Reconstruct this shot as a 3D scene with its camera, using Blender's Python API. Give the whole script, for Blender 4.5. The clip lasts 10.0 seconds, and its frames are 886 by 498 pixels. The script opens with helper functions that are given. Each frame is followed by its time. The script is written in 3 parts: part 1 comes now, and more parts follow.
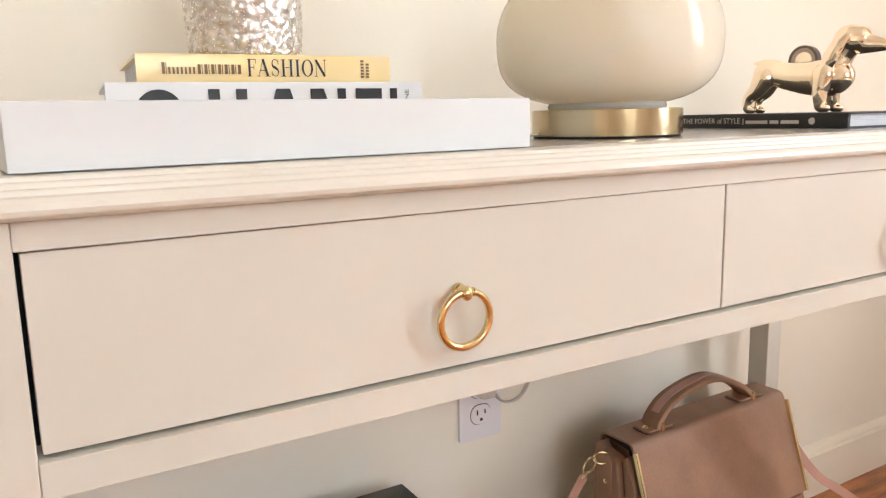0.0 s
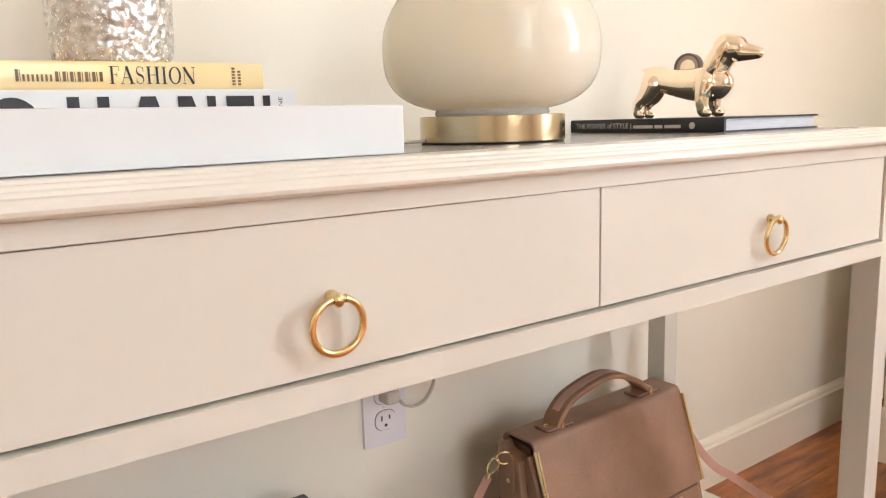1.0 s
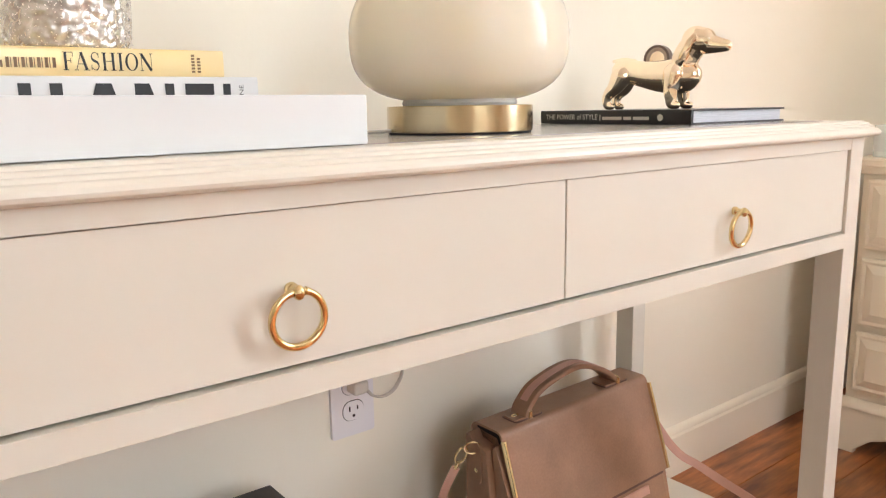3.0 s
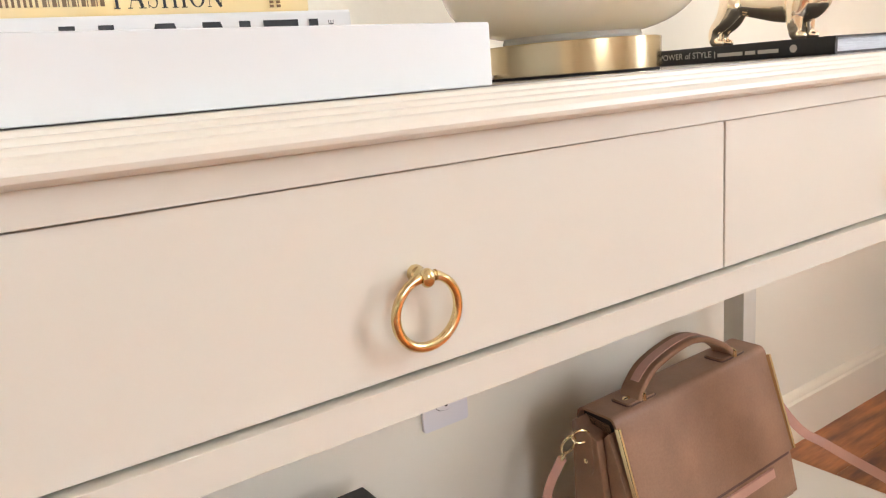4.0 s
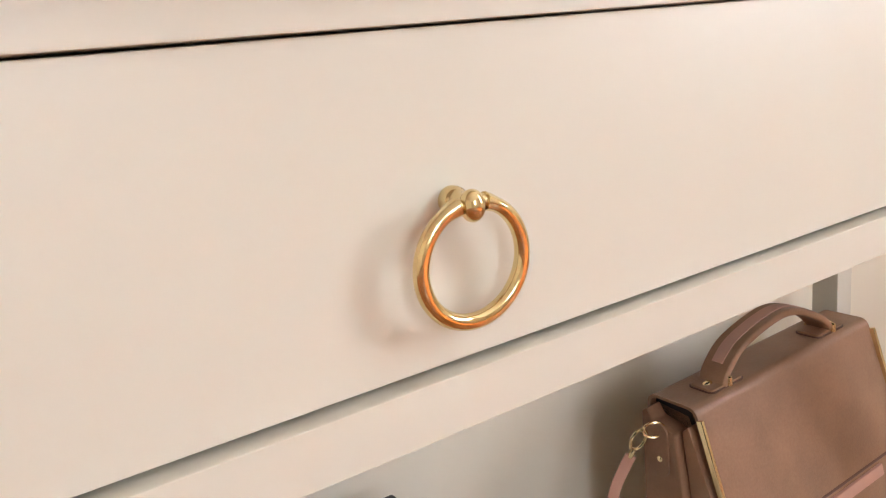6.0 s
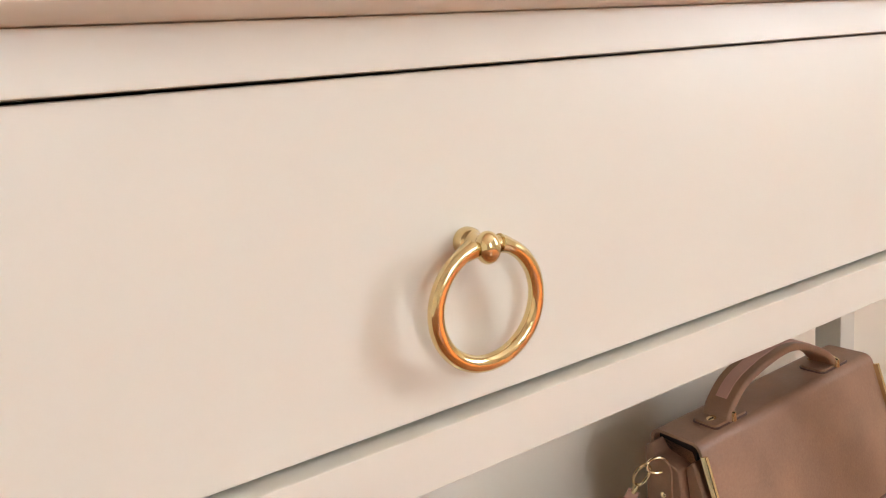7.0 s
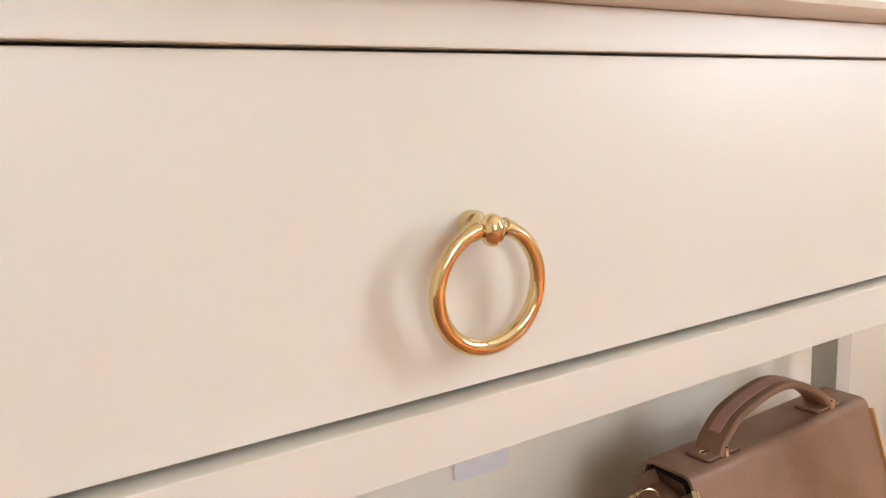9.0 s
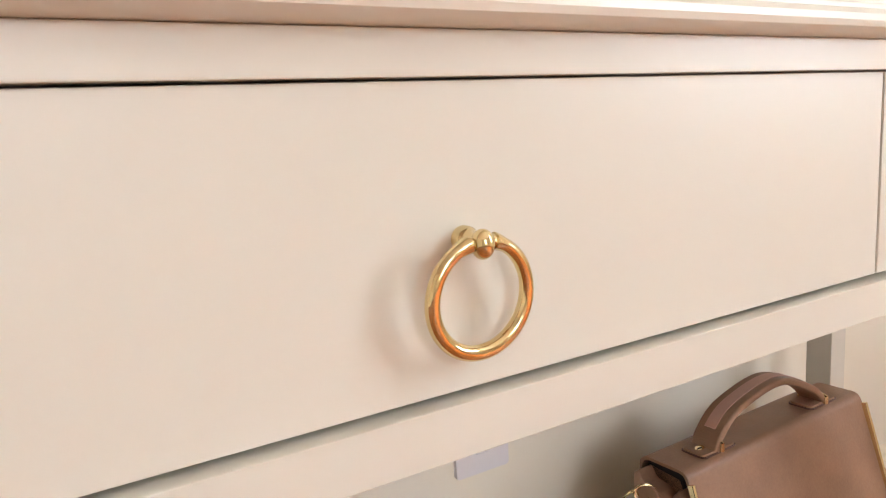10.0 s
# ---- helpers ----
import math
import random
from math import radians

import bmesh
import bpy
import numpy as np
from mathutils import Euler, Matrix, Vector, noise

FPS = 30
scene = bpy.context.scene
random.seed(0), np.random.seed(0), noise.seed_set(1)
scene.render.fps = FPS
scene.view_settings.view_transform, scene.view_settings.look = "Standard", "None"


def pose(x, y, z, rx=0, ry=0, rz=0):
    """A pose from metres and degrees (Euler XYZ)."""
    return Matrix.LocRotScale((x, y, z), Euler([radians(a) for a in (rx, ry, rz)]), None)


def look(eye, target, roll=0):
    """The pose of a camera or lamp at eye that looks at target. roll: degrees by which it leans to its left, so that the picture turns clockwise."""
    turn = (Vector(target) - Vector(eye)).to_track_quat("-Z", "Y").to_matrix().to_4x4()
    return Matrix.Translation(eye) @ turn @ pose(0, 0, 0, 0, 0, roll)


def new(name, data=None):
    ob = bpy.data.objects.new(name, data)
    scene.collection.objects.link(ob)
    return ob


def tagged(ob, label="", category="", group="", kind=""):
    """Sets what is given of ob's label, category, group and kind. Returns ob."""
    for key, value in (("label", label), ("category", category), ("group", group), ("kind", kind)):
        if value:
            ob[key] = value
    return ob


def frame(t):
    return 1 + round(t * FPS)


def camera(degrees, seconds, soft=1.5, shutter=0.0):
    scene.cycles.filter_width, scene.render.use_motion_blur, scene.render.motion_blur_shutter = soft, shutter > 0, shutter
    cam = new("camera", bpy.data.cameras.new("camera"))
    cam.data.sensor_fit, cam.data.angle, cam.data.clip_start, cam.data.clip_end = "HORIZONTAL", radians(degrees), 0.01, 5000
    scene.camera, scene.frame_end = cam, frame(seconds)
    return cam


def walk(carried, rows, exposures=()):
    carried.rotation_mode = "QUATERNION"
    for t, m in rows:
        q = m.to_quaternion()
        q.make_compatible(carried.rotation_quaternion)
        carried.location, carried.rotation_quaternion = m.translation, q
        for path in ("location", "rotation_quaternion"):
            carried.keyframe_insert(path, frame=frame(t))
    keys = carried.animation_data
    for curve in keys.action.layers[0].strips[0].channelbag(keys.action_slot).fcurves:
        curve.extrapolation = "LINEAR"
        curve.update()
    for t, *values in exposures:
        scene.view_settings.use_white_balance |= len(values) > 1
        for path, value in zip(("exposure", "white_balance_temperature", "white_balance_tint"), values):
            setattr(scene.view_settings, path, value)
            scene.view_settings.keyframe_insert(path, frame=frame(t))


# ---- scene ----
cam = camera(60.97, 10.0, 1.2)
PATH = [
    (0, (-0.5409, -0.4318, 0.7595), (0.4631, 1.2632, 0.4145), -1.32),
    (0.5, (-0.5316, -0.4475, 0.7579), (0.5609, 1.1937, 0.4219), -1.40),
    (1, (-0.5107, -0.4565, 0.7594), (0.6542, 1.1342, 0.4240), -1.63),
    (1.5, (-0.5022, -0.4658, 0.7594), (0.7047, 1.0912, 0.4138), -1.30),
    (2, (-0.4964, -0.4732, 0.7625), (0.7393, 1.0592, 0.4092), -1.12),
    (2.2, (-0.4946, -0.4724, 0.7639), (0.7462, 1.0546, 0.4051), -0.91),
    (3.3, (-0.5025, -0.4362, 0.7610), (0.6854, 1.1289, 0.3876), -0.81),
    (3.5, (-0.5025, -0.4112, 0.7610), (0.6631, 1.1683, 0.3786), -0.81),
    (4, (-0.4820, -0.3296, 0.7419), (0.6257, 1.2763, 0.3013), -4.48),
    (4.5, (-0.4392, -0.2570, 0.7386), (0.6467, 1.3719, 0.3295), -5.73),
    (5, (-0.4160, -0.2226, 0.7116), (0.6284, 1.4231, 0.2636), -5.87),
    (5.5, (-0.4098, -0.2124, 0.6904), (0.6107, 1.4419, 0.2192), -6.55),
    (5.7, (-0.4045, -0.2057, 0.6857), (0.6173, 1.4435, 0.1996), -6.42),
    (6.8, (-0.4052, -0.1995, 0.6899), (0.6236, 1.4578, 0.2483), -5.68),
    (7, (-0.4075, -0.1986, 0.6911), (0.6312, 1.4592, 0.2751), -5.52),
    (7.5, (-0.4099, -0.1996, 0.6935), (0.6379, 1.4535, 0.2821), -3.57),
    (8, (-0.4118, -0.2025, 0.6914), (0.6504, 1.4483, 0.3088), -2.39),
    (8.5, (-0.4118, -0.1964, 0.6839), (0.6420, 1.4621, 0.3111), -2.01),
    (9, (-0.4121, -0.2005, 0.6750), (0.6437, 1.4659, 0.3461), -2.36),
    (9.5, (-0.4090, -0.1980, 0.6719), (0.6330, 1.4755, 0.3345), -2.63),
    (10, (-0.4191, -0.2162, 0.6825), (0.6342, 1.4515, 0.3522), -3.12),
]
walk(cam, [(t, look(eye, target, roll)) for t, eye, target, roll in PATH])


# ---- light ----
world = bpy.data.worlds.new("sky")
scene.world = world
world.use_nodes = True
sky = world.node_tree.nodes.new("ShaderNodeTexSky")
sky.sky_type, sky.sun_disc = "NISHITA", False
sky.sun_elevation, sky.sun_rotation = radians(38.4), radians(206.6)
world.node_tree.nodes["Background"].inputs[1].default_value = 0.1
world.node_tree.links.new(sky.outputs[0], world.node_tree.nodes["Background"].inputs[0])
scene.view_settings.exposure = 2.19

sun = bpy.data.lights.new("sun", "SUN")      # falls through the south window onto the floor
sun.energy, sun.angle, sun.color = 5.0, radians(0.53), (1.0, 0.94, 0.85)
new("sun", sun).matrix_world = look((-0.35, -0.70, 0.62), (0, 0, 0))


def window_light(name, m, w, h, watts, colour):
    lamp = bpy.data.lights.new(name, "AREA")
    lamp.shape, lamp.size, lamp.size_y, lamp.energy, lamp.color = "RECTANGLE", w, h, watts, colour
    ob = new(name, lamp)
    ob.matrix_world = m
    return ob


# room: x from WX0 to WX1, y from WY0 (behind the camera) to WY1 (the wall behind the table), floor at FZ
WX0, WX1, WY0, WY1, CEIL, FZ = -3.0, 1.75, -3.6, 0.432, 2.5, -0.022
window_light("window_light_south", look((-0.52, WY0 - 0.16, 1.60), (-0.52, 0, 1.60)), 1.05, 1.55, 4.5, (0.92, 0.985, 1.10))
window_light("window_light_east", look((WX1 + 0.16, -1.38, 1.50), (0, -1.38, 1.50)), 0.80, 1.55, 8.9, (0.92, 0.98, 1.08))


# ---- materials ----
def material(name, colour, rough=0.5, metal=0.0, vary=0.06, scale=8.0, bump=0.0, bump_scale=200.0, coat=0.0, rough_vary=0.05, stretch=(1, 1, 1), fine=0.0, fine_scale=150.0, tint=None, spec=0.5, per_object=0.0):
    m = bpy.data.materials.new(name)
    m.use_nodes = True
    nt = m.node_tree
    n, l = nt.nodes, nt.links
    b = n["Principled BSDF"]
    b.inputs["Roughness"].default_value, b.inputs["Metallic"].default_value = rough, metal
    b.inputs["Coat Weight"].default_value, b.inputs["Coat Roughness"].default_value = coat, 0.08
    b.inputs["Specular IOR Level"].default_value = spec
    co = n.new("ShaderNodeTexCoord")
    mp = n.new("ShaderNodeMapping")
    mp.inputs["Scale"].default_value = stretch
    l.new(co.outputs["Object"], mp.inputs[0])

    def noise_tex(s, detail):
        t = n.new("ShaderNodeTexNoise")
        t.inputs["Scale"].default_value, t.inputs["Detail"].default_value = s, detail
        l.new(mp.outputs[0], t.inputs["Vector"])
        return t

    big = noise_tex(scale, 4)
    ramp = n.new("ShaderNodeValToRGB")
    other = tint or tuple(c * (1 - vary) for c in colour)
    lighter = tuple(min(1, c * (1 + vary * 0.5)) for c in colour)
    ramp.color_ramp.elements[0].position, ramp.color_ramp.elements[1].position = 0.3, 0.7
    ramp.color_ramp.elements[0].color, ramp.color_ramp.elements[1].color = (*other, 1), (*lighter, 1)
    l.new(big.outputs[0], ramp.inputs[0])
    out = ramp.outputs[0]
    if fine:
        small = noise_tex(fine_scale, 3)
        mix = n.new("ShaderNodeMix")
        mix.data_type, mix.blend_type = "RGBA", "MULTIPLY"
        mix.inputs[0].default_value = fine
        l.new(out, mix.inputs[6])
        l.new(small.outputs[0], mix.inputs[7])
        out = mix.outputs[2]
    if per_object:
        info = n.new("ShaderNodeObjectInfo")
        rng = n.new("ShaderNodeMapRange")
        rng.inputs[3].default_value, rng.inputs[4].default_value = 1 - per_object, 1 + per_object
        l.new(info.outputs["Random"], rng.inputs[0])
        hsv = n.new("ShaderNodeHueSaturation")
        l.new(rng.outputs[0], hsv.inputs["Value"])
        l.new(out, hsv.inputs["Color"])
        out = hsv.outputs[0]
    l.new(out, b.inputs["Base Color"])
    if rough_vary:
        rr = n.new("ShaderNodeMapRange")
        rr.inputs[3].default_value, rr.inputs[4].default_value = max(0.02, rough - rough_vary), min(1, rough + rough_vary)
        l.new(noise_tex(scale * 3, 3).outputs[0], rr.inputs[0])
        l.new(rr.outputs[0], b.inputs["Roughness"])
    if bump:
        bt = noise_tex(bump_scale, 3)
        bn = n.new("ShaderNodeBump")
        bn.inputs["Strength"].default_value, bn.inputs["Distance"].default_value = bump, 0.001
        l.new(bt.outputs[0], bn.inputs["Height"])
        l.new(bn.outputs[0], b.inputs["Normal"])
    return m


M = {
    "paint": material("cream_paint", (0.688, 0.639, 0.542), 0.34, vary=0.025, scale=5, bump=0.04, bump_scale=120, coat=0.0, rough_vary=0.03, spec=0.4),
    # the table's cream about a tenth lighter, for tabletop and shelf
    "paint_top": material("cream_paint_lighter", (0.756, 0.700, 0.590), 0.38, vary=0.02, scale=6, bump=0.0, coat=0.1, rough_vary=0.02, stretch=(0.25, 1, 1)),
    # near-black: the shade inside the drawer case, put into the colour
    "gap_shade": material("painted_gap_shade", (0.012, 0.010, 0.012), 0.8, vary=0.2),
    "glass_top": material("grey_glass_top", (0.36, 0.34, 0.325), 0.18, vary=0.1, scale=4, rough_vary=0.03),
    "wall": material("wall_paint", (0.890, 0.823, 0.688), 0.7, vary=0.02, scale=3, bump=0.12, bump_scale=160),
    "ceiling": material("ceiling_paint", (0.86, 0.82, 0.73), 0.8, vary=0.02),
    "trim": material("trim_paint", (0.90, 0.815, 0.67), 0.4, vary=0.02, scale=4),
    "brass": material("polished_brass", (0.80, 0.645, 0.355), 0.085, 1.0, vary=0.12, scale=60, rough_vary=0.06, bump=0.03, bump_scale=500),
    "brushed": material("brushed_brass", (0.62, 0.51, 0.33), 0.17, 1.0, vary=0.03, scale=3, stretch=(1, 1, 60), rough_vary=0.012),
    "gold": material("shiny_gold", (1.0, 0.85, 0.66), 0.08, 1.0, vary=0.05, scale=40, rough_vary=0.03),
    "gold_bar": material("gold_trim_metal", (0.90, 0.76, 0.47), 0.15, 1.0, vary=0.05, scale=40),
    "opal": material("opal_glass", (0.93, 0.855, 0.705), 0.025, vary=0.02, scale=4, rough_vary=0.0),
    "neck": material("clear_grey_glass_neck", (0.55, 0.55, 0.52), 0.1, vary=0.05),
    "felt": material("black_felt", (0.015, 0.014, 0.013), 0.9, vary=0.2),
    "white_lacquer": material("white_lacquer", (0.690, 0.698, 0.688), 0.42, vary=0.01, scale=6, rough_vary=0.01),
    "white_cover": material("white_book_cover", (0.75, 0.74, 0.72), 0.35, vary=0.02, scale=10),
    "gold_cover": material("gold_foil_cover", (0.86, 0.65, 0.30), 0.34, vary=0.1, scale=22, coat=0.2, metal=0.15, tint=(0.82, 0.68, 0.40)),
    "black_cover": material("black_book_cover", (0.012, 0.011, 0.012), 0.35, vary=0.2, scale=20),
    "pages": material("page_edges", (0.72, 0.73, 0.76), 0.8, vary=0.12, scale=30, stretch=(1, 1, 40), fine=0.25, fine_scale=60),
    "ink": material("black_ink", (0.012, 0.012, 0.014), 0.4, vary=0.1),
    "bronze_ink": material("dark_bronze_ink", (0.20, 0.11, 0.04), 0.4, vary=0.1),
    "silver_ink": material("silver_foil_ink", (0.52, 0.49, 0.44), 0.3, vary=0.1, metal=0.3),
    "leather": material("taupe_leather", (0.37, 0.200, 0.116), 0.42, vary=0.2, scale=14, bump=0.35, bump_scale=480, rough_vary=0.08, fine=0.25, fine_scale=300),
    "leather_edge": material("dark_leather_edge", (0.12, 0.055, 0.04), 0.5, vary=0.1),
    "pink": material("pink_leather", (0.62, 0.345, 0.265), 0.5, vary=0.1, scale=20, bump=0.15, bump_scale=500),
    # shade of the bag's opening, painted as a near-black colour
    "bag_shade": material("bag_opening_shade", (0.02, 0.014, 0.016), 0.9, vary=0.2),
    "plastic": material("white_plastic", (0.82, 0.78, 0.78), 0.3, vary=0.01),
    "slot": material("outlet_slot", (0.03, 0.02, 0.02), 0.7, vary=0.1),
    "cord": material("clear_cord", (0.66, 0.60, 0.52), 0.25, vary=0.06, scale=40),
    "black_box": material("black_lacquer_box", (0.010, 0.010, 0.012), 0.3, vary=0.2),
    "chest": material("chest_paint", (0.83, 0.73, 0.575), 0.42, vary=0.04, scale=5, bump=0.06, bump_scale=100),
    "candle": material("candle_glass", (0.80, 0.83, 0.80), 0.12, vary=0.03),
    "candle_green": material("candle_label_green", (0.66, 0.76, 0.58), 0.4, vary=0.06),
    "tape": material("tape_roll_paper", (0.55, 0.45, 0.36), 0.5, vary=0.1),
    "tape_rim": material("tape_roll_edge", (0.20, 0.15, 0.13), 0.3, vary=0.1),
    "plank": material("red_brown_wood_plank", (0.62, 0.215, 0.062), 0.3, vary=0.5, scale=5, stretch=(1.0, 7, 1), bump=0.08, bump_scale=60, coat=0.3, fine=0.5, fine_scale=22, tint=(0.18, 0.045, 0.013), per_object=0.3),
    "joint": material("floor_joint", (0.03, 0.012, 0.006), 0.8, vary=0.1),
    "frame": material("window_frame_paint", (0.82, 0.80, 0.76), 0.4, vary=0.02),
}

opal_node = M["opal"].node_tree.nodes["Principled BSDF"]
opal_node.inputs["Subsurface Weight"].default_value, opal_node.inputs["Subsurface Scale"].default_value = 0.5, 0.12
opal_node.inputs["Subsurface Radius"].default_value = (1.0, 0.9, 0.75)
on = M["opal"].node_tree
lucent, blend = on.nodes.new("ShaderNodeBsdfTranslucent"), on.nodes.new("ShaderNodeMixShader")
lucent.inputs[0].default_value, blend.inputs[0].default_value = (0.95, 0.88, 0.75, 1), 0.25
on.links.new(on.nodes["Principled BSDF"].outputs[0], blend.inputs[1])
on.links.new(lucent.outputs[0], blend.inputs[2])
on.links.new(blend.outputs[0], on.nodes["Material Output"].inputs[0])
bn = M["brushed"].node_tree
tg = bn.nodes.new("ShaderNodeTangent")
tg.direction_type, tg.axis = "RADIAL", "Z"
bn.nodes["Principled BSDF"].inputs["Anisotropic"].default_value = 0.6
bn.links.new(tg.outputs[0], bn.nodes["Principled BSDF"].inputs["Tangent"])

# mercury glass: silvered, mottled
mg = material("mercury_glass", (0.93, 0.90, 0.85), 0.24, 0.72, vary=0.3, scale=150, rough_vary=0.12, tint=(0.58, 0.53, 0.47), fine=0.22, fine_scale=420)
pane_mat = bpy.data.materials.new("window_glass")
pane_mat.use_nodes = True
pb = pane_mat.node_tree.nodes["Principled BSDF"]
pb.inputs["Transmission Weight"].default_value, pb.inputs["Roughness"].default_value, pb.inputs["IOR"].default_value = 1.0, 0.0, 1.02


# ---- mesh helpers ----
def finish(name, bm, mat, smooth=True, angle=40):
    bmesh.ops.recalc_face_normals(bm, faces=bm.faces[:])
    me = bpy.data.meshes.new(name)
    bm.to_mesh(me)
    bm.free()
    me.materials.append(mat)
    if smooth:
        me.polygons.foreach_set("use_smooth", [True] * len(me.polygons))
        me.set_sharp_from_angle(angle=radians(angle))
    return me


def part(name, bm, mat, parent=None, label="", smooth=True, angle=40):
    ob = new(name, finish(name, bm, mat, smooth, angle))
    ob.parent = parent
    if label:
        ob["label"] = label
    if smooth:
        wn = ob.modifiers.new("weighted_normal", "WEIGHTED_NORMAL")
        wn.keep_sharp, wn.weight = True, 80
    return ob


def thing(name, m, label, category, group="", kind=""):
    ob = new(name)
    ob.empty_display_size = 0.05
    ob.matrix_world = m
    return tagged(ob, label, category, group, kind)


def box(x0, y0, z0, x1, y1, z1, bevel=0.0, seg=2, bm=None):
    bm = bm or bmesh.new()
    v = [bm.verts.new((x, y, z)) for z in (z0, z1) for x, y in ((x0, y0), (x1, y0), (x1, y1), (x0, y1))]
    fs = [bm.faces.new([v[i] for i in f]) for f in ((3, 2, 1, 0), (4, 5, 6, 7), (0, 1, 5, 4), (1, 2, 6, 5), (2, 3, 7, 6), (3, 0, 4, 7))]
    if bevel:
        es = {e for f in fs for e in f.edges}
        bmesh.ops.bevel(bm, geom=list(es), offset=bevel, segments=seg, profile=0.5, affect="EDGES")
    return bm


def prism(profile, x0, x1, axis="x", bevel=0.0, seg=2):
    """A closed outline of (a, b) pairs pushed along an axis: x takes (y, z), y takes (x, z), z takes (x, y)."""
    bm = bmesh.new()
    put = {"x": lambda t, a, b: (t, a, b), "y": lambda t, a, b: (a, t, b), "z": lambda t, a, b: (a, b, t)}[axis]
    r0 = [bm.verts.new(put(x0, a, b)) for a, b in profile]
    r1 = [bm.verts.new(put(x1, a, b)) for a, b in profile]
    k = len(profile)
    for i in range(k):
        bm.faces.new((r0[i], r0[(i + 1) % k], r1[(i + 1) % k], r1[i]))
    bm.faces.new(r0[::-1])
    bm.faces.new(r1)
    if bevel:
        bmesh.ops.recalc_face_normals(bm, faces=bm.faces[:])
        bmesh.ops.bevel(bm, geom=bm.edges[:], offset=bevel, segments=seg, profile=0.5, affect="EDGES", clamp_overlap=True)
    return bm


def lathe(profile, seg=48, centre=(0, 0)):
    """(radius, z) pairs turned round the upright axis."""
    bm = bmesh.new()
    rings = []
    for r, z in profile:
        if r < 1e-6:
            rings.append([bm.verts.new((centre[0], centre[1], z))])
        else:
            rings.append([bm.verts.new((centre[0] + r * math.cos(a), centre[1] + r * math.sin(a), z)) for a in (2 * math.pi * i / seg for i in range(seg))])
    for a, b in zip(rings, rings[1:]):
        for i in range(seg):
            j = (i + 1) % seg
            q = [a[i % len(a)], a[j % len(a)], b[j % len(b)], b[i % len(b)]]
            q = list(dict.fromkeys(q))
            if len(q) > 2:
                bm.faces.new(q)
    return bm


def smooth_path(pts, n=8):
    """A soft curve through the points."""
    p = [Vector(q) for q in pts]
    p = [2 * p[0] - p[1]] + p + [2 * p[-1] - p[-2]]
    out = []
    for i in range(1, len(p) - 2):
        for k in range(n):
            t = k / n
            a, b, c, d = p[i - 1], p[i], p[i + 1], p[i + 2]
            out.append(0.5 * (2 * b + (c - a) * t + (2 * a - 5 * b + 4 * c - d) * t * t + (3 * b - a - 3 * c + d) * t ** 3))
    return out + [p[-2]]


def sweep(path, section, up=(0, 0, 1), closed=False, scales=None, bm=None):
    """A closed section of (side, up) pairs carried along a path."""
    bm = bm or bmesh.new()
    path = [Vector(p) for p in path]
    up = Vector(up)
    rings = []
    k = len(path)
    for i, p in enumerate(path):
        a = path[(i - 1) % k] if closed or i else path[0]
        b = path[(i + 1) % k] if closed or i < k - 1 else path[-1]
        t = (b - a).normalized()
        side = t.cross(up)
        side = side.normalized() if side.length > 1e-5 else Vector((1, 0, 0))
        nrm = side.cross(t)
        s = scales[i] if scales else 1
        rings.append([bm.verts.new(p + side * u * s + nrm * v * s) for u, v in section])
    n = len(section)
    for i in range(k if closed else k - 1):
        a, b = rings[i], rings[(i + 1) % k]
        for j in range(n):
            bm.faces.new((a[j], a[(j + 1) % n], b[(j + 1) % n], b[j]))
    if not closed:
        bm.faces.new(rings[0][::-1])
        bm.faces.new(rings[-1])
    return bm


def circle(r, n=12):
    return [(r * math.cos(2 * math.pi * i / n), r * math.sin(2 * math.pi * i / n)) for i in range(n)]


def rounded(w, h, r, n=4):
    out = []
    for cx, cy, a0 in ((w / 2 - r, h / 2 - r, 0), (-w / 2 + r, h / 2 - r, 90), (-w / 2 + r, -h / 2 + r, 180), (w / 2 - r, -h / 2 + r, 270)):
        for i in range(n + 1):
            a = radians(a0 + 90 * i / n)
            out.append((cx + r * math.cos(a), cy + r * math.sin(a)))
    return out


def ball(c, r, sub=2, squash=(1, 1, 1), turn=None, bm=None):
    bm = bm or bmesh.new()
    m = Matrix.Translation(c) @ (turn or Matrix()) @ Matrix.Diagonal((*squash, 1))
    bmesh.ops.create_uvsphere(bm, u_segments=8 * sub, v_segments=5 * sub, radius=r, matrix=m)
    return bm


def words(text, height, mat, parent, m, name="lettering", width=None, label=""):
    """Raised lettering in the built-in font, in the xy plane of m from its left end."""
    cu = bpy.data.curves.new(name, "FONT")
    cu.body, cu.size, cu.extrude = text, 1.0, 0.0
    tmp = bpy.data.objects.new(name, cu)
    scene.collection.objects.link(tmp)
    bpy.context.view_layer.update()
    me = bpy.data.meshes.new_from_object(tmp)
    bpy.data.objects.remove(tmp)
    xs = [v.co.x for v in me.vertices]
    ys = [v.co.y for v in me.vertices]
    sy = height / (max(ys) - min(ys))
    sx = width / (max(xs) - min(xs)) if width else sy
    me.transform(Matrix.Diagonal((sx, sy, 1, 1)) @ Matrix.Translation((-min(xs), -min(ys), 0)))
    me.materials.append(mat)
    ob = new(name, me)
    ob.parent = parent
    ob.matrix_local = m
    if label:
        ob["label"] = label
    return ob


# ---- the room ----
def structure(name, bm, mat, label, category, smooth=False):
    return tagged(part(name, bm, mat, None, label, smooth), label, category, "", "structure")


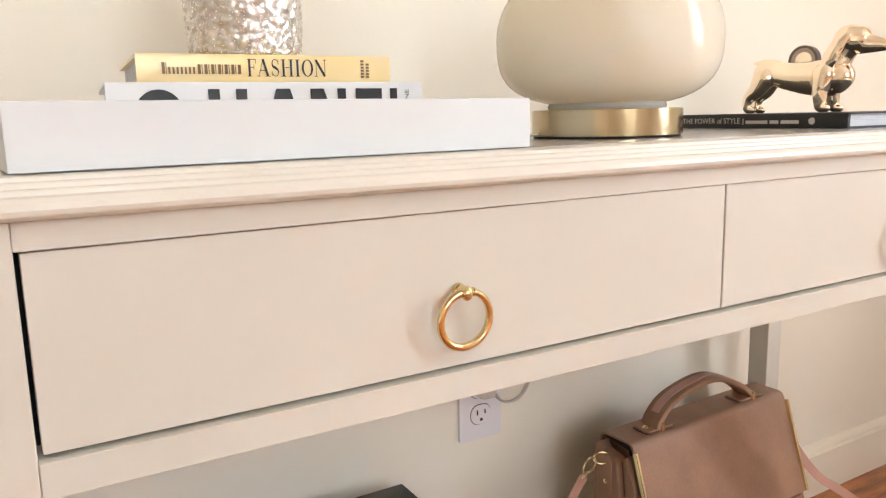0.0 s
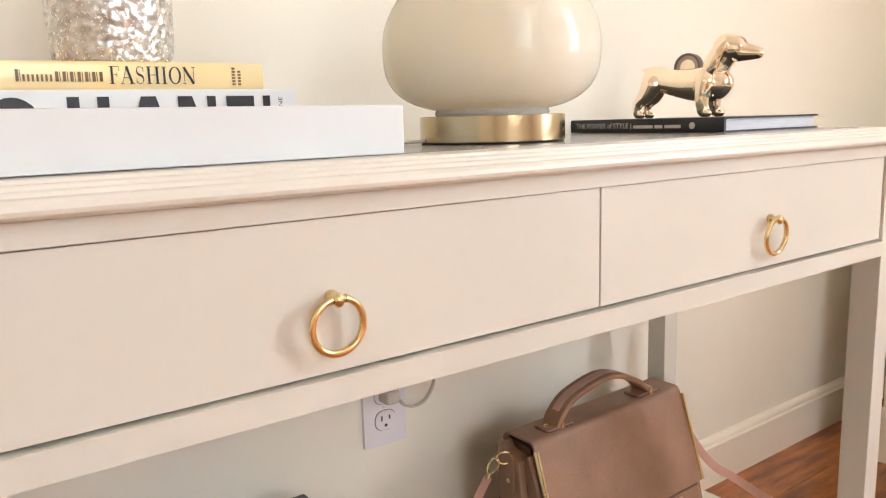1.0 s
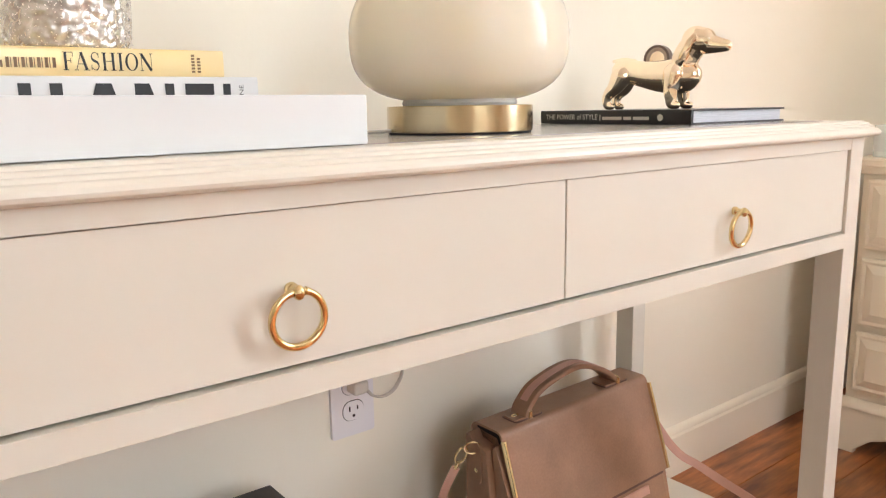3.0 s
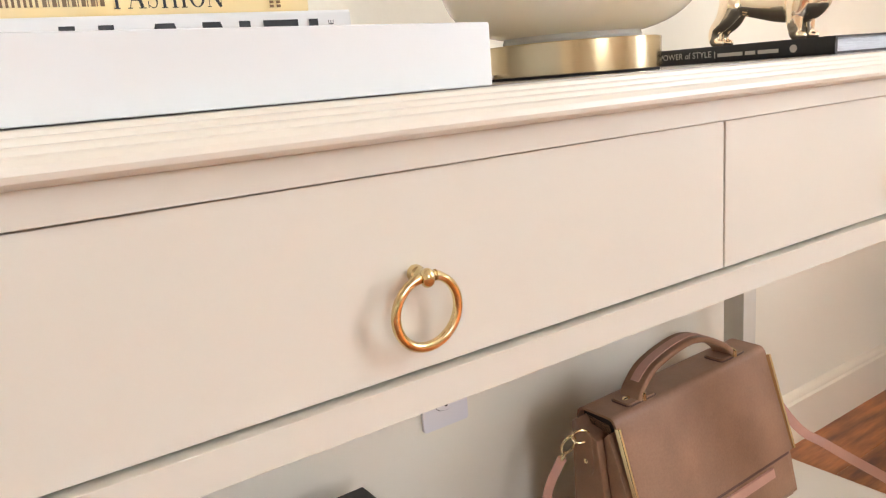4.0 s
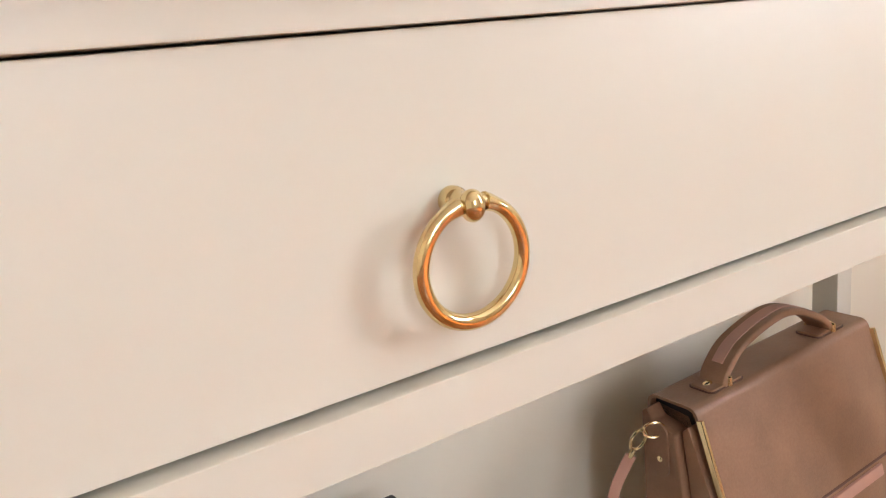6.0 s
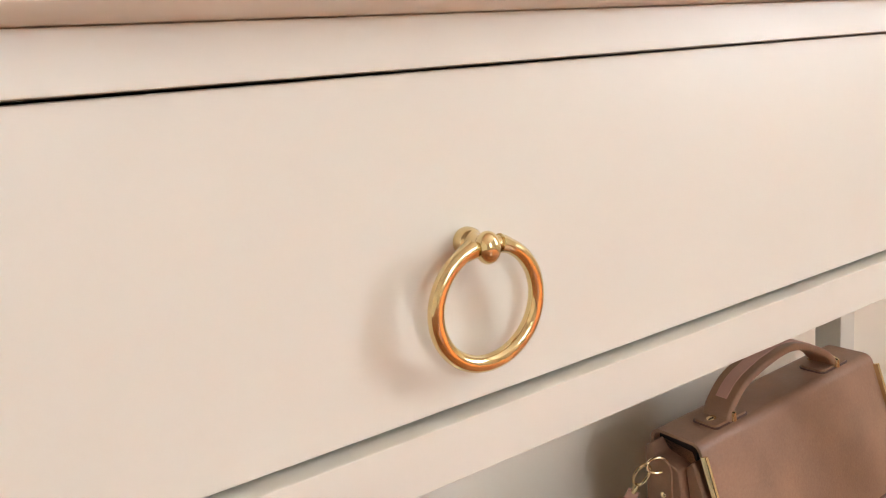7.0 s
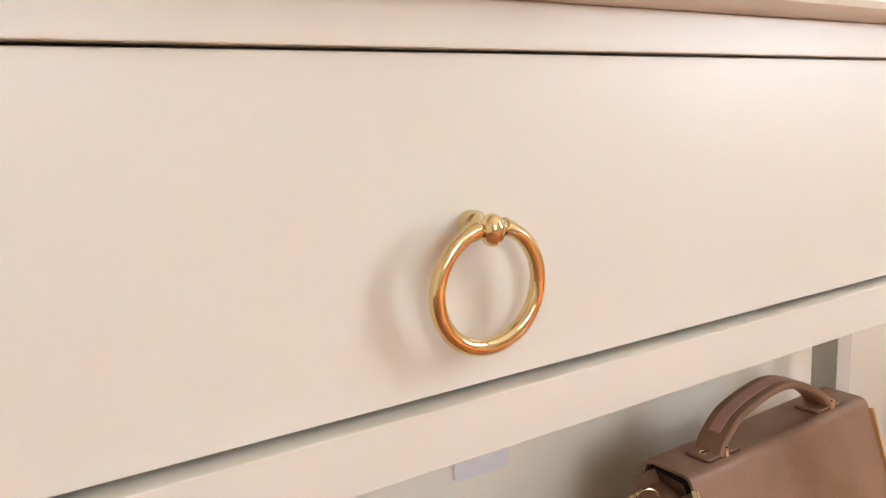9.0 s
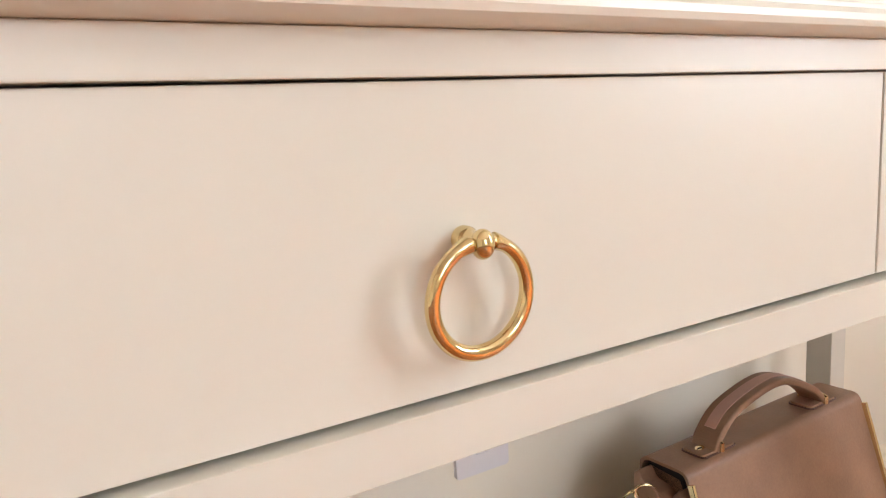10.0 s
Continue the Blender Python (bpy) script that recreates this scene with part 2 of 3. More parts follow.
T = 0.14
structure("wall_north", box(WX0 - T, WY1, -0.1, WX1 + T, WY1 + T, CEIL), M["wall"], "smooth cream painted wall behind the console table", "wall")
structure("wall_west", box(WX0 - T, WY0, -0.1, WX0, WY1, CEIL), M["wall"], "plain cream painted side wall", "wall")
structure("ceiling", box(WX0 - T, WY0 - T, CEIL, WX1 + T, WY1 + T, CEIL + 0.1), M["ceiling"], "plain white painted ceiling", "ceiling")


def wall_with_opening(name, axis, at, thick, a0, a1, b0, b1, z0, z1):
    """A wall with one opening from b0 to b1 and z0 to z1."""
    bm = bmesh.new()
    for p, q, u, v in ((a0, b0, -0.1, CEIL), (b1, a1, -0.1, CEIL), (b0, b1, -0.1, z0), (b0, b1, z1, CEIL)):
        if axis == "y":
            box(p, at, u, q, at + thick, v, bm=bm)
        else:
            box(at, p, u, at + thick, q, v, bm=bm)
    return structure(name, bm, M["wall"], "cream painted wall with a window opening", "wall")


wall_with_opening("wall_south", "y", WY0 - T, T, WX0 - T, WX1 + T, -1.07, 0.03, 0.80, 2.40)
wall_with_opening("wall_east", "x", WX1, T, WY0, WY1, -1.80, -0.96, 0.70, 2.30)


def window(name, m, w, h):
    """A sash window in the xz plane, its lower left corner at the origin."""
    win = thing(name, m, "white painted sash window with muntin bars", "window", "", "structure")
    f = 0.05
    bm = box(0, -0.03, 0, f, 0.03, h, 0.004)
    for q in ((w - f, 0, w, h), (f, 0, w - f, f), (f, h - f, w - f, h), (f, h / 2 - 0.025, w - f, h / 2 + 0.025)):
        box(q[0], -0.03, q[1], q[2], 0.03, q[3], 0.004, bm=bm)
    part("window_frame", bm, M["frame"], win)
    for i in (1, 2):
        x = f + (w - 2 * f) * i / 3
        part("muntin", box(x - 0.01, -0.012, f, x + 0.01, 0.012, h / 2 - 0.025, 0.002), M["frame"], win)
    part("muntin", box(f, -0.012, h * 0.26 - 0.01, w - f, 0.012, h * 0.26 + 0.01, 0.002), M["frame"], win)
    part("window_sill", box(-0.05, -0.14, -0.035, w + 0.05, -0.03, 0, 0.006), M["frame"], win)
    for z0, z1 in ((f, h / 2 - 0.025), (h / 2 + 0.025, h - f)):
        pane = part("pane", box(f, -0.003, z0, w - f, 0.003, z1), pane_mat, win, "clear glass pane", False)
        pane.visible_shadow = False
    return win


window("window_1", pose(0.03, WY0 - 0.06, 0.80, 0, 0, 180), 1.1, 1.6)
window("window_2", pose(WX1 + 0.06, -0.96, 0.70, 0, 0, -90), 0.84, 1.6)


def baseboard(name, m, length):
    prof = [(0, 0), (-0.016, 0), (-0.016, 0.088), (-0.012, 0.092), (-0.012, 0.098), (-0.007, 0.104), (0, 0.106)]
    ob = structure(name, prism(prof, 0, length), M["trim"], "cream painted wooden baseboard with a stepped top", "baseboard", True)
    ob.matrix_world = m
    return ob


baseboard("baseboard_north", pose(WX0, WY1, FZ), WX1 - WX0 - 0.017)
baseboard("baseboard_east", pose(WX1, WY1, FZ, 0, 0, -90), WY1 - WY0)
baseboard("baseboard_west", pose(WX0, WY0, FZ, 0, 0, 90), WY1 - WY0 - 0.017)


# ---- the console table ----
ZD0, ZD1, ZR, ZT = 0.5873, 0.697, 0.5640, 0.7350   # drawer bottom and top, rail bottom, table top
XA, XB, LEG, YF = -0.537, 0.549, 0.036, -0.004     # inner faces of the legs, their width, their front
YB = 0.358                                        # back of the legs
SHELF = 0.105
table = thing("console_table", pose(0, 0, 0), "cream painted wooden console table with two drawers and a lower shelf", "console table")
XLA, XLB = XA - LEG, XB + LEG
for x0, x1, in0, in1 in ((XLA, XA, XLA + 0.004, XLA + 0.022), (XB, XLB, XLB - 0.022, XLB - 0.004)):
    part("leg", box(x0, YF, FZ, x1, YF + 0.038, ZT - 0.0220, 0.0015), M["paint"], table)
    xb0, xb1 = (XB - 0.015, XB + 0.019) if x0 > 0 else (XA - 0.019, XA + 0.015)     # the back legs stand further in
    part("leg", box(xb0, YB - 0.028, FZ, xb1, YB + 0.008, ZT - 0.0220, 0.0015), M["paint"], table)
    part("side_panel", box(in0, YF + 0.038, ZR, in1, YB - 0.028, ZT - 0.0220, 0.0005), M["paint"], table)
    part("shelf_rail", box(in0, YF + 0.038, SHELF - 0.045, in1, YB - 0.028, SHELF - 0.018, 0.001), M["paint"], table)
part("back_panel", box(XA, YB - 0.03, ZR, XB, YB - 0.012, ZT - 0.0220), M["paint"], table)
part("top_rail", box(XA, YF + 0.0005, ZD1 + 0.0005, XB, 0.016, ZT - 0.0220, 0.0008), M["paint"], table)
part("bottom_rail", box(XA, YF - 0.0005, ZR, XB, 0.0240, ZD0 - 0.0028, 0.0007, 2), M["paint"], table)
# near-black fill behind the drawer fronts paints the shade in their gaps
part("drawer_divider", box(-0.008, 0.0185, ZD0 - 0.0027, 0.008, 0.30, ZD1 + 0.002), M["gap_shade"], table)
part("carcase_lining", box(XA + 0.0005, 0.0245, ZD0 - 0.0030, XB - 0.0005, 0.325, ZD1 + 0.012), M["gap_shade"], table, "near-black fill painted as the shade inside the drawer case")
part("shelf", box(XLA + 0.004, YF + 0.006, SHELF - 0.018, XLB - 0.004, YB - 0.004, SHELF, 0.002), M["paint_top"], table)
# moulded top: three fine beads, then a rolled lip
prof_out = [(-0.004, 0.0), (-0.0006, 0.0), (0.0, -0.0006), (0.0002, -0.0028), (0.0009, -0.0033), (0.0014, -0.0029), (0.0024, -0.0029), (0.0036, -0.0032), (0.0044, -0.0042), (0.0046, -0.0064), (0.0053, -0.0069), (0.0058, -0.0065), (0.0067, -0.0065), (0.0078, -0.0068), (0.0086, -0.0078), (0.0088, -0.0100),
            (0.0095, -0.0105), (0.0101, -0.0102), (0.0126, -0.0112), (0.0150, -0.0140), (0.0158, -0.0175), (0.0148, -0.0205), (0.0118, -0.0225), (0.0070, -0.0240), (-0.004, -0.0245)]
bm = bmesh.new()
rings = []
for o, z in prof_out:
    o, z = o - 0.001, z * 0.9
    rings.append([bm.verts.new((x, y, ZT + z)) for x, y in ((XLA - o, YF - o), (XLB + o, YF - o), (XLB + o, YB + 0.012), (XLA - o, YB + 0.012))])
for a, b in zip(rings, rings[1:]):
    for i in range(4):
        bm.faces.new((a[i], a[(i + 1) % 4], b[(i + 1) % 4], b[i]))
bm.faces.new(rings[0])
bm.faces.new(rings[-1][::-1])
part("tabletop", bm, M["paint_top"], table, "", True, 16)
part("top_panel", box(XLA + 0.036, 0.036, ZT - 0.001, XLB - 0.036, YB - 0.02, ZT + 0.0006, 0.0003), M["glass_top"], table, "glossy grey glass surface of the tabletop")


def drawer(x0, x1):
    bm = bmesh.new()
    box(x0, 0.0, ZD0, x1, 0.018, ZD1, bm=bm)
    for v in bm.verts:      # a little out of true towards its outer end
        if v.co.z > 0.65 and v.co.x < -0.4:
            v.co.z -= 0.0005
    bmesh.ops.bevel(bm, geom=bm.edges[:], offset=0.0011, segments=2, profile=0.5, affect="EDGES")
    d = part("drawer", bm, M["paint"], table)
    return d


def ring_pull(x, parent):
    """A cast brass ring hanging from a ball on a stem."""
    zc, yb, ym = 0.6422, -0.0125, -0.0115
    stem = lathe([(0, 0.0), (0.0047, 0.0), (0.0050, 0.0010), (0.0048, 0.0034), (0.0040, 0.0044), (0.0032, 0.0056), (0.0030, 0.0085), (0.0034, 0.0105), (0, 0.0108)], 32)
    stem.transform(Matrix.Translation((x, 0, zc)) @ pose(0, 0, 0, 90))
    handle = part("ring_pull", stem, M["brass"], parent, "polished brass ring pull")
    part("knob", ball((x, yb, zc - 0.0006), 0.0043, 3, (1, 0.95, 1.24)), M["brass"], handle)
    R, r = 0.0198, 0.0029
    cz = zc + 0.0004 - R
    pts = []
    for i in range(73):
        a = radians(15 + 330 * i / 72)
        pts.append((x + R * math.sin(a), ym + 0.0014 * (1 - math.cos(a)), cz + R * math.cos(a)))
    sc = [1 + 0.25 * max(0, 1 - min(i, 72 - i) / 3) - 0.12 * (0.5 + 0.5 * math.cos(2 * math.pi * i / 72)) for i in range(73)]
    part("ring", sweep(pts, circle(r, 14), (0, 1, 0), scales=sc), M["brass"], handle)
    for sg in (-1, 1):
        a = radians(14 * sg)
        part("collar", ball((x + R * math.sin(a), ym, cz + R * math.cos(a)), 0.0026, 2, (0.7, 1, 1)), M["brass"], handle)


for x0, x1, xr in ((XA + 0.0026, -0.0009, -0.2745), (0.0009, XB - 0.0007, 0.2760)):
    ring_pull(xr, drawer(x0, x1))

# ---- on the table: tray with books and vase ----
tray_m = pose(-0.1884, 0.0296, ZT + 0.0007, 0, 0, 3.05)
tray = thing("tray", tray_m, "white lacquered rectangular tray on the console table", "tray")
TW, TD, TH, TK = 0.347, 0.285, 0.0368, 0.009
part("base", box(-TW + TK, TK, 0, -TK, TD - TK, 0.006), M["white_lacquer"], tray)
for q in ((-TW, 0, 0, TK), (-TW, TD - TK, 0, TD), (-TW, TK, -TW + TK, TD - TK), (-TK, TK, 0, TD - TK)):
    part("side", box(q[0], q[1], 0, q[2], q[3], TH, 0.0012), M["white_lacquer"], tray)


def book(name, m, w, d, h, cover, label, hard=0.0022):
    """A hardback, spine along x at y = 0, w long, d deep, h thick."""
    b = thing(name, m, label, "book")
    prof = [(0.0, 0.0), (d, 0.0), (d, hard), (0.004, hard), (0.003, hard * 1.4), (0.003, h - hard * 1.4), (0.004, h - hard), (d, h - hard), (d, h), (0.0, h), (-0.0012, h - 0.002), (-0.0016, h / 2), (-0.0012, 0.002)]
    part("cover", prism(prof, 0, w), cover, b)
    part("page_block", box(0.004, 0.0032, hard, w - 0.004, d - 0.004, h - hard), M["pages"], b, "pale paper page block", False)
    return b


def bars(parent, mat, rows, name="printed_bar"):
    """Flat printed bars on a spine: x, z, width, height."""
    for x, z, w, h in rows:
        part(name, box(x, -0.0022, z, x + w, -0.0012, z + h), mat, parent, "", False)


CH0 = ZT + 0.0072
white_book = book("book", pose(-0.4724, 0.1130, CH0, 0, 0, -5.5), 0.2260, 0.165, 0.0449, M["white_cover"], "thick white hardback with bold black spine lettering in the tray")
# bold black plain shapes along the spine
zt, zb = 0.0400, 0.006
arch = [(0.0 + 0.0185 - 0.0185 * math.cos(radians(a)), zt - 0.018 + 0.018 * math.sin(radians(a))) for a in range(0, 181, 15)]
shapes = [arch + [(0.030, 0.016), (0.007, 0.016)],
          [(0.055, zb), (0.0635, zb), (0.0635, zt), (0.055, zt)], [(0.076, zb), (0.0845, zb), (0.0845, zt), (0.076, zt)],
          [(0.096, zb), (0.130, zb), (0.119, zt), (0.108, zt)],
          [(0.136, zb), (0.160, zb), (0.147, zt), (0.136, zt)], [(0.160, zb), (0.166, zb), (0.166, zt), (0.159, zt)],
          [(0.175, zb), (0.198, zb), (0.198, zt), (0.175, zt)], [(0.206, zb), (0.212, zb), (0.212, zt), (0.206, zt)]]
for s in shapes:
    s = [(a * 0.889 + 0.0162, b) for a, b in s]
    part("printed_shape", prism(s, -0.0024, -0.0012, "y"), M["ink"], white_book, "", False)
words("NE", 0.0032, M["ink"], white_book, pose(0.2144, -0.0022, 0.0318, 90, -90, 0), width=0.0072)

GZ = CH0 + 0.0451
gold_book = book("book", pose(-0.4511, 0.1200, GZ, 0, 0, -4.5), 0.1840, 0.160, 0.0195, M["gold_cover"], "gold covered fashion hardback with black spine lettering on the white book")


def stroke(bm, pts, widths):
    """A flat pen stroke in the plane of the page, wide as the list says."""
    p = [Vector((x, y, 0)) for x, y in pts]
    left, right = [], []
    for i, q in enumerate(p):
        t = (p[min(i + 1, len(p) - 1)] - p[max(i - 1, 0)]).normalized()
        side = Vector((-t.y, t.x, 0)) * widths[i] / 2
        left.append(bm.verts.new(q + side))
        right.append(bm.verts.new(q - side))
    for i in range(len(p) - 1):
        bm.faces.new((left[i], left[i + 1], right[i + 1], right[i]))


def serif_letter(bm, letter, x, w):
    """One tall letter with thick stems, hairlines and flat serifs, one unit high; w is its width."""
    K, H, S = 0.15, 0.04, 0.17

    def bar(x0, y0, x1, y1):
        stroke(bm, [(x + x0, (y0 + y1) / 2), (x + x1, (y0 + y1) / 2)], [y1 - y0] * 2)

    def stem(cx, k, feet=(0, 1)):
        bar(cx - k / 2, 0, cx + k / 2, 1)
        for z in feet:
            bar(cx - k / 2 - S / 2, z * (1 - H), cx + k / 2 + S / 2, z * (1 - H) + H)

    if letter in "FIH":
        stem(0.20, K)
    if letter == "F":
        bar(0.29, 1 - H, w, 1)
        bar(0.29, 0.50, w * 0.80, 0.50 + H)
        bar(w - H, 0.74, w, 1 - H)
        bar(w * 0.80 - H, 0.40, w * 0.80, 0.64)
    elif letter == "H":
        stem(w - 0.20, K)
        bar(0.29, 0.50, w - 0.29, 0.50 + H)
    elif letter == "A":
        stroke(bm, [(x + 0.10, H), (x + w * 0.47, 0.98)], [H, H])
        stroke(bm, [(x + w - 0.16, H), (x + w * 0.47, 1.0)], [K * 1.1, K * 1.1])
        bar(0.20, 0.33, w * 0.66, 0.33 + H)
        bar(-0.02, 0, 0.22, H)
        bar(w - 0.34, 0, w + 0.02, H)
    elif letter == "N":
        stem(0.14, H, (0, 1))
        stem(w - 0.14, H, (1,))
        stroke(bm, [(x + 0.14, 0.97), (x + w - 0.16, 0.02)], [K * 1.1, K * 1.1])
    elif letter == "O":
        n = 36
        p = [(x + w / 2 + (w / 2 - 0.09) * math.cos(2 * math.pi * i / n), 0.5 + 0.48 * math.sin(2 * math.pi * i / n)) for i in range(n + 1)]
        stroke(bm, p, [H + (K - H) * abs(math.cos(2 * math.pi * i / n)) ** 1.5 for i in range(n + 1)])
    elif letter == "S":
        n = 30
        p = []
        for i in range(n + 1):
            u = i / n
            a = radians(25 + 245 * u * 2) if u <= 0.5 else radians(90 - 245 * (u - 0.5) * 2)
            cz = 0.755 if u <= 0.5 else 0.255
            p.append((x + w / 2 + (w / 2 - 0.10) * math.cos(a), cz + 0.235 * math.sin(a)))
        stroke(bm, p, [H + (K - H) * math.exp(-((i / n - 0.5) / 0.17) ** 2) for i in range(n + 1)])
        bar(w - 0.12, 0.70, w - 0.12 + H, 0.97)
        bar(0.06, 0.03, 0.06 + H, 0.30)


def serif_word(text, height, width, mat, parent, m):
    """Lettering with the given height and width, from its left end in the xy plane of m."""
    wide = {"I": 0.42, "O": 0.86, "N": 0.92, "H": 0.94, "A": 0.88, "F": 0.66, "S": 0.62}
    bm = bmesh.new()
    x = 0.0
    for c in text:
        serif_letter(bm, c, x, wide[c])
        x += wide[c] + 0.07
    bm.transform(Matrix.Diagonal((width / x, height, 1, 1)))
    ob = part("lettering", bm, mat, parent, "black high-contrast serif lettering", False)
    ob.matrix_local = m
    return ob


serif_word("FASHION", 0.0122, 0.0600, M["ink"], gold_book, pose(0.0735, -0.0024, 0.0040, 90))
small = [(0.0165, 0.0019, 0.0078), (0.0190, 0.0004, 0.0078)] + [(0.0206 + 0.0027 * i, 0.0013, 0.0046) for i in range(7)] + [(0.0400 + 0.0046 * i, 0.0020, 0.0066) for i in range(7)] + [(0.0427 + 0.0046 * i, 0.0005, 0.0066) for i in range(6)]
bars(gold_book, M["bronze_ink"], [(x, 0.0056, w, h) for x, w, h in small])
bars(gold_book, M["bronze_ink"], [(0.1600 + 0.0042 * k, 0.0032 + 0.0023 * i, 0.0022, 0.0015) for k in (0, 1) for i in range(5 + (k == 0))])


def vase(m):
    v = thing("vase", m, "textured mercury glass vase standing on the gold book", "vase")
    seg, rows, hgt, r0 = 168, 120, 0.16, 0.0425
    bm = bmesh.new()
    rnd = random.Random(4)
    cells = [(rnd.uniform(0, 2 * math.pi), rnd.uniform(0, hgt), rnd.uniform(0.7, 1.2)) for _ in range(1900)]
    rings = []
    for j in range(rows + 1):
        z = hgt * j / rows
        base = r0 + 0.0025 * math.sin(math.pi * min(1, z / 0.11)) - 0.004 * max(0, 1 - z / 0.004)
        ring = []
        near = [c for c in cells if abs(z - c[1]) < 0.004]
        for i in range(seg):
            a = 2 * math.pi * i / seg
            best = 9.0
            for ca, cz, k in near:
                da = abs(a - ca)
                da = min(da, 2 * math.pi - da) * r0
                if da < 0.004:
                    best = min(best, math.hypot(da, z - cz) * k)
            r = base + 0.0015 * max(0, 1 - (best / 0.0030) ** 2)
            ring.append(bm.verts.new((r * math.cos(a), r * math.sin(a), z)))
        rings.append(ring)
    for a, b in zip(rings, rings[1:]):
        for i in range(seg):
            bm.faces.new((a[i], a[(i + 1) % seg], b[(i + 1) % seg], b[i]))
    bm.faces.new(rings[0][::-1])
    inner = [bm.verts.new((0.93 * q.co.x, 0.93 * q.co.y, hgt)) for q in rings[-1]]
    low = [bm.verts.new((0.90 * q.co.x, 0.90 * q.co.y, 0.006)) for q in rings[-1]]
    for i in range(seg):
        j = (i + 1) % seg
        bm.faces.new((rings[-1][i], rings[-1][j], inner[j], inner[i]))
        bm.faces.new((inner[i], inner[j], low[j], low[i]))
    bm.faces.new(low)
    part("body", bm, mg, v, "", True, 60)
    return v


vase(pose(-0.3555, 0.185, GZ + 0.0195))

# ---- table lamp ----
lamp_x, lamp_y = 0.0105, 0.161
lamp = thing("table_lamp", pose(lamp_x, lamp_y, ZT + 0.0006), "glossy cream glass gourd table lamp on a brushed brass base", "table lamp")
part("felt_pad", lathe([(0, 0), (0.0745, 0), (0.0745, 0.002), (0, 0.002)], 64), M["felt"], lamp, "black felt pad")
part("base", lathe([(0, 0.002), (0.0755, 0.002), (0.0762, 0.0026), (0.0762, 0.0276), (0.0755, 0.0282), (0, 0.0282)], 96), M["brushed"], lamp, "brushed antique brass disc base")
part("neck", lathe([(0, 0.0282), (0.0590, 0.0282), (0.0605, 0.031), (0.0590, 0.0345), (0, 0.0345)], 64), M["neck"], lamp, "pale glass collar")
globe = []
for i in range(49):
    e = -90 + 180 * i / 48
    up, out = math.sin(radians(e)), math.cos(radians(e))
    k, rz = (1.0, 0.089) if up > 0 else (2 / 3.0, 0.0675)
    globe.append((0.1128 * out ** k if out > 1e-6 else 0, 0.0985 + rz * abs(up) ** k * (1 if up > 0 else -1)))
part("globe", lathe(globe, 96), M["opal"], lamp, "cream opal glass globe", True, 80)
cord_pts = smooth_path([(-0.074, 0.02, 0.004), (-0.10, 0.035, 0.0025), (-0.15, 0.06, 0.0025), (-0.17, 0.10, 0.0025), (-0.15, 0.16, 0.0025), (-0.13, 0.205, 0.0028), (-0.12, 0.222, -0.002), (-0.11, 0.232, -0.03), (-0.02, 0.248, -0.16), (0.08, 0.250, -0.27), (0.095, 0.255, -0.345), (0.082, 0.255, -0.376), (0.060, 0.252, -0.384), (0.036, 0.245, -0.376), (0.022, 0.240, -0.362)])
part("cord", sweep(cord_pts, [(0.0036 * math.cos(a), 0.0018 * math.sin(a)) for a in (2 * math.pi * i / 10 for i in range(10))]), M["cord"], lamp, "pale translucent flat cord")

# ---- book with the gold dachshund ----
style = book("book", pose(0.3277, 0.3520, ZT + 0.0008, 0, 0, -90.4), 0.2600, 0.2200, 0.0187, M["black_cover"], "black hardback with silver spine lettering under the gold dachshund")
words("THE POWER of STYLE", 0.0072, M["silver_ink"], style, pose(0.012, -0.0019, 0.0062, 90), width=0.098)
bars(style, M["silver_ink"], [(0.1145, 0.0048, 0.0008, 0.0078), (0.119, 0.0058, 0.0330, 0.0042), (0.1555, 0.0058, 0.0125, 0.0042), (0.1715, 0.0058, 0.0250, 0.0042)])
em = lathe([(0, 0), (0.0042, 0), (0.0042, 0.0008), (0, 0.0008)], 20)
em.transform(Matrix.Translation((0.214, -0.0012, 0.0088)) @ pose(0, 0, 0, 90))
part("emblem", em, M["silver_ink"], style)


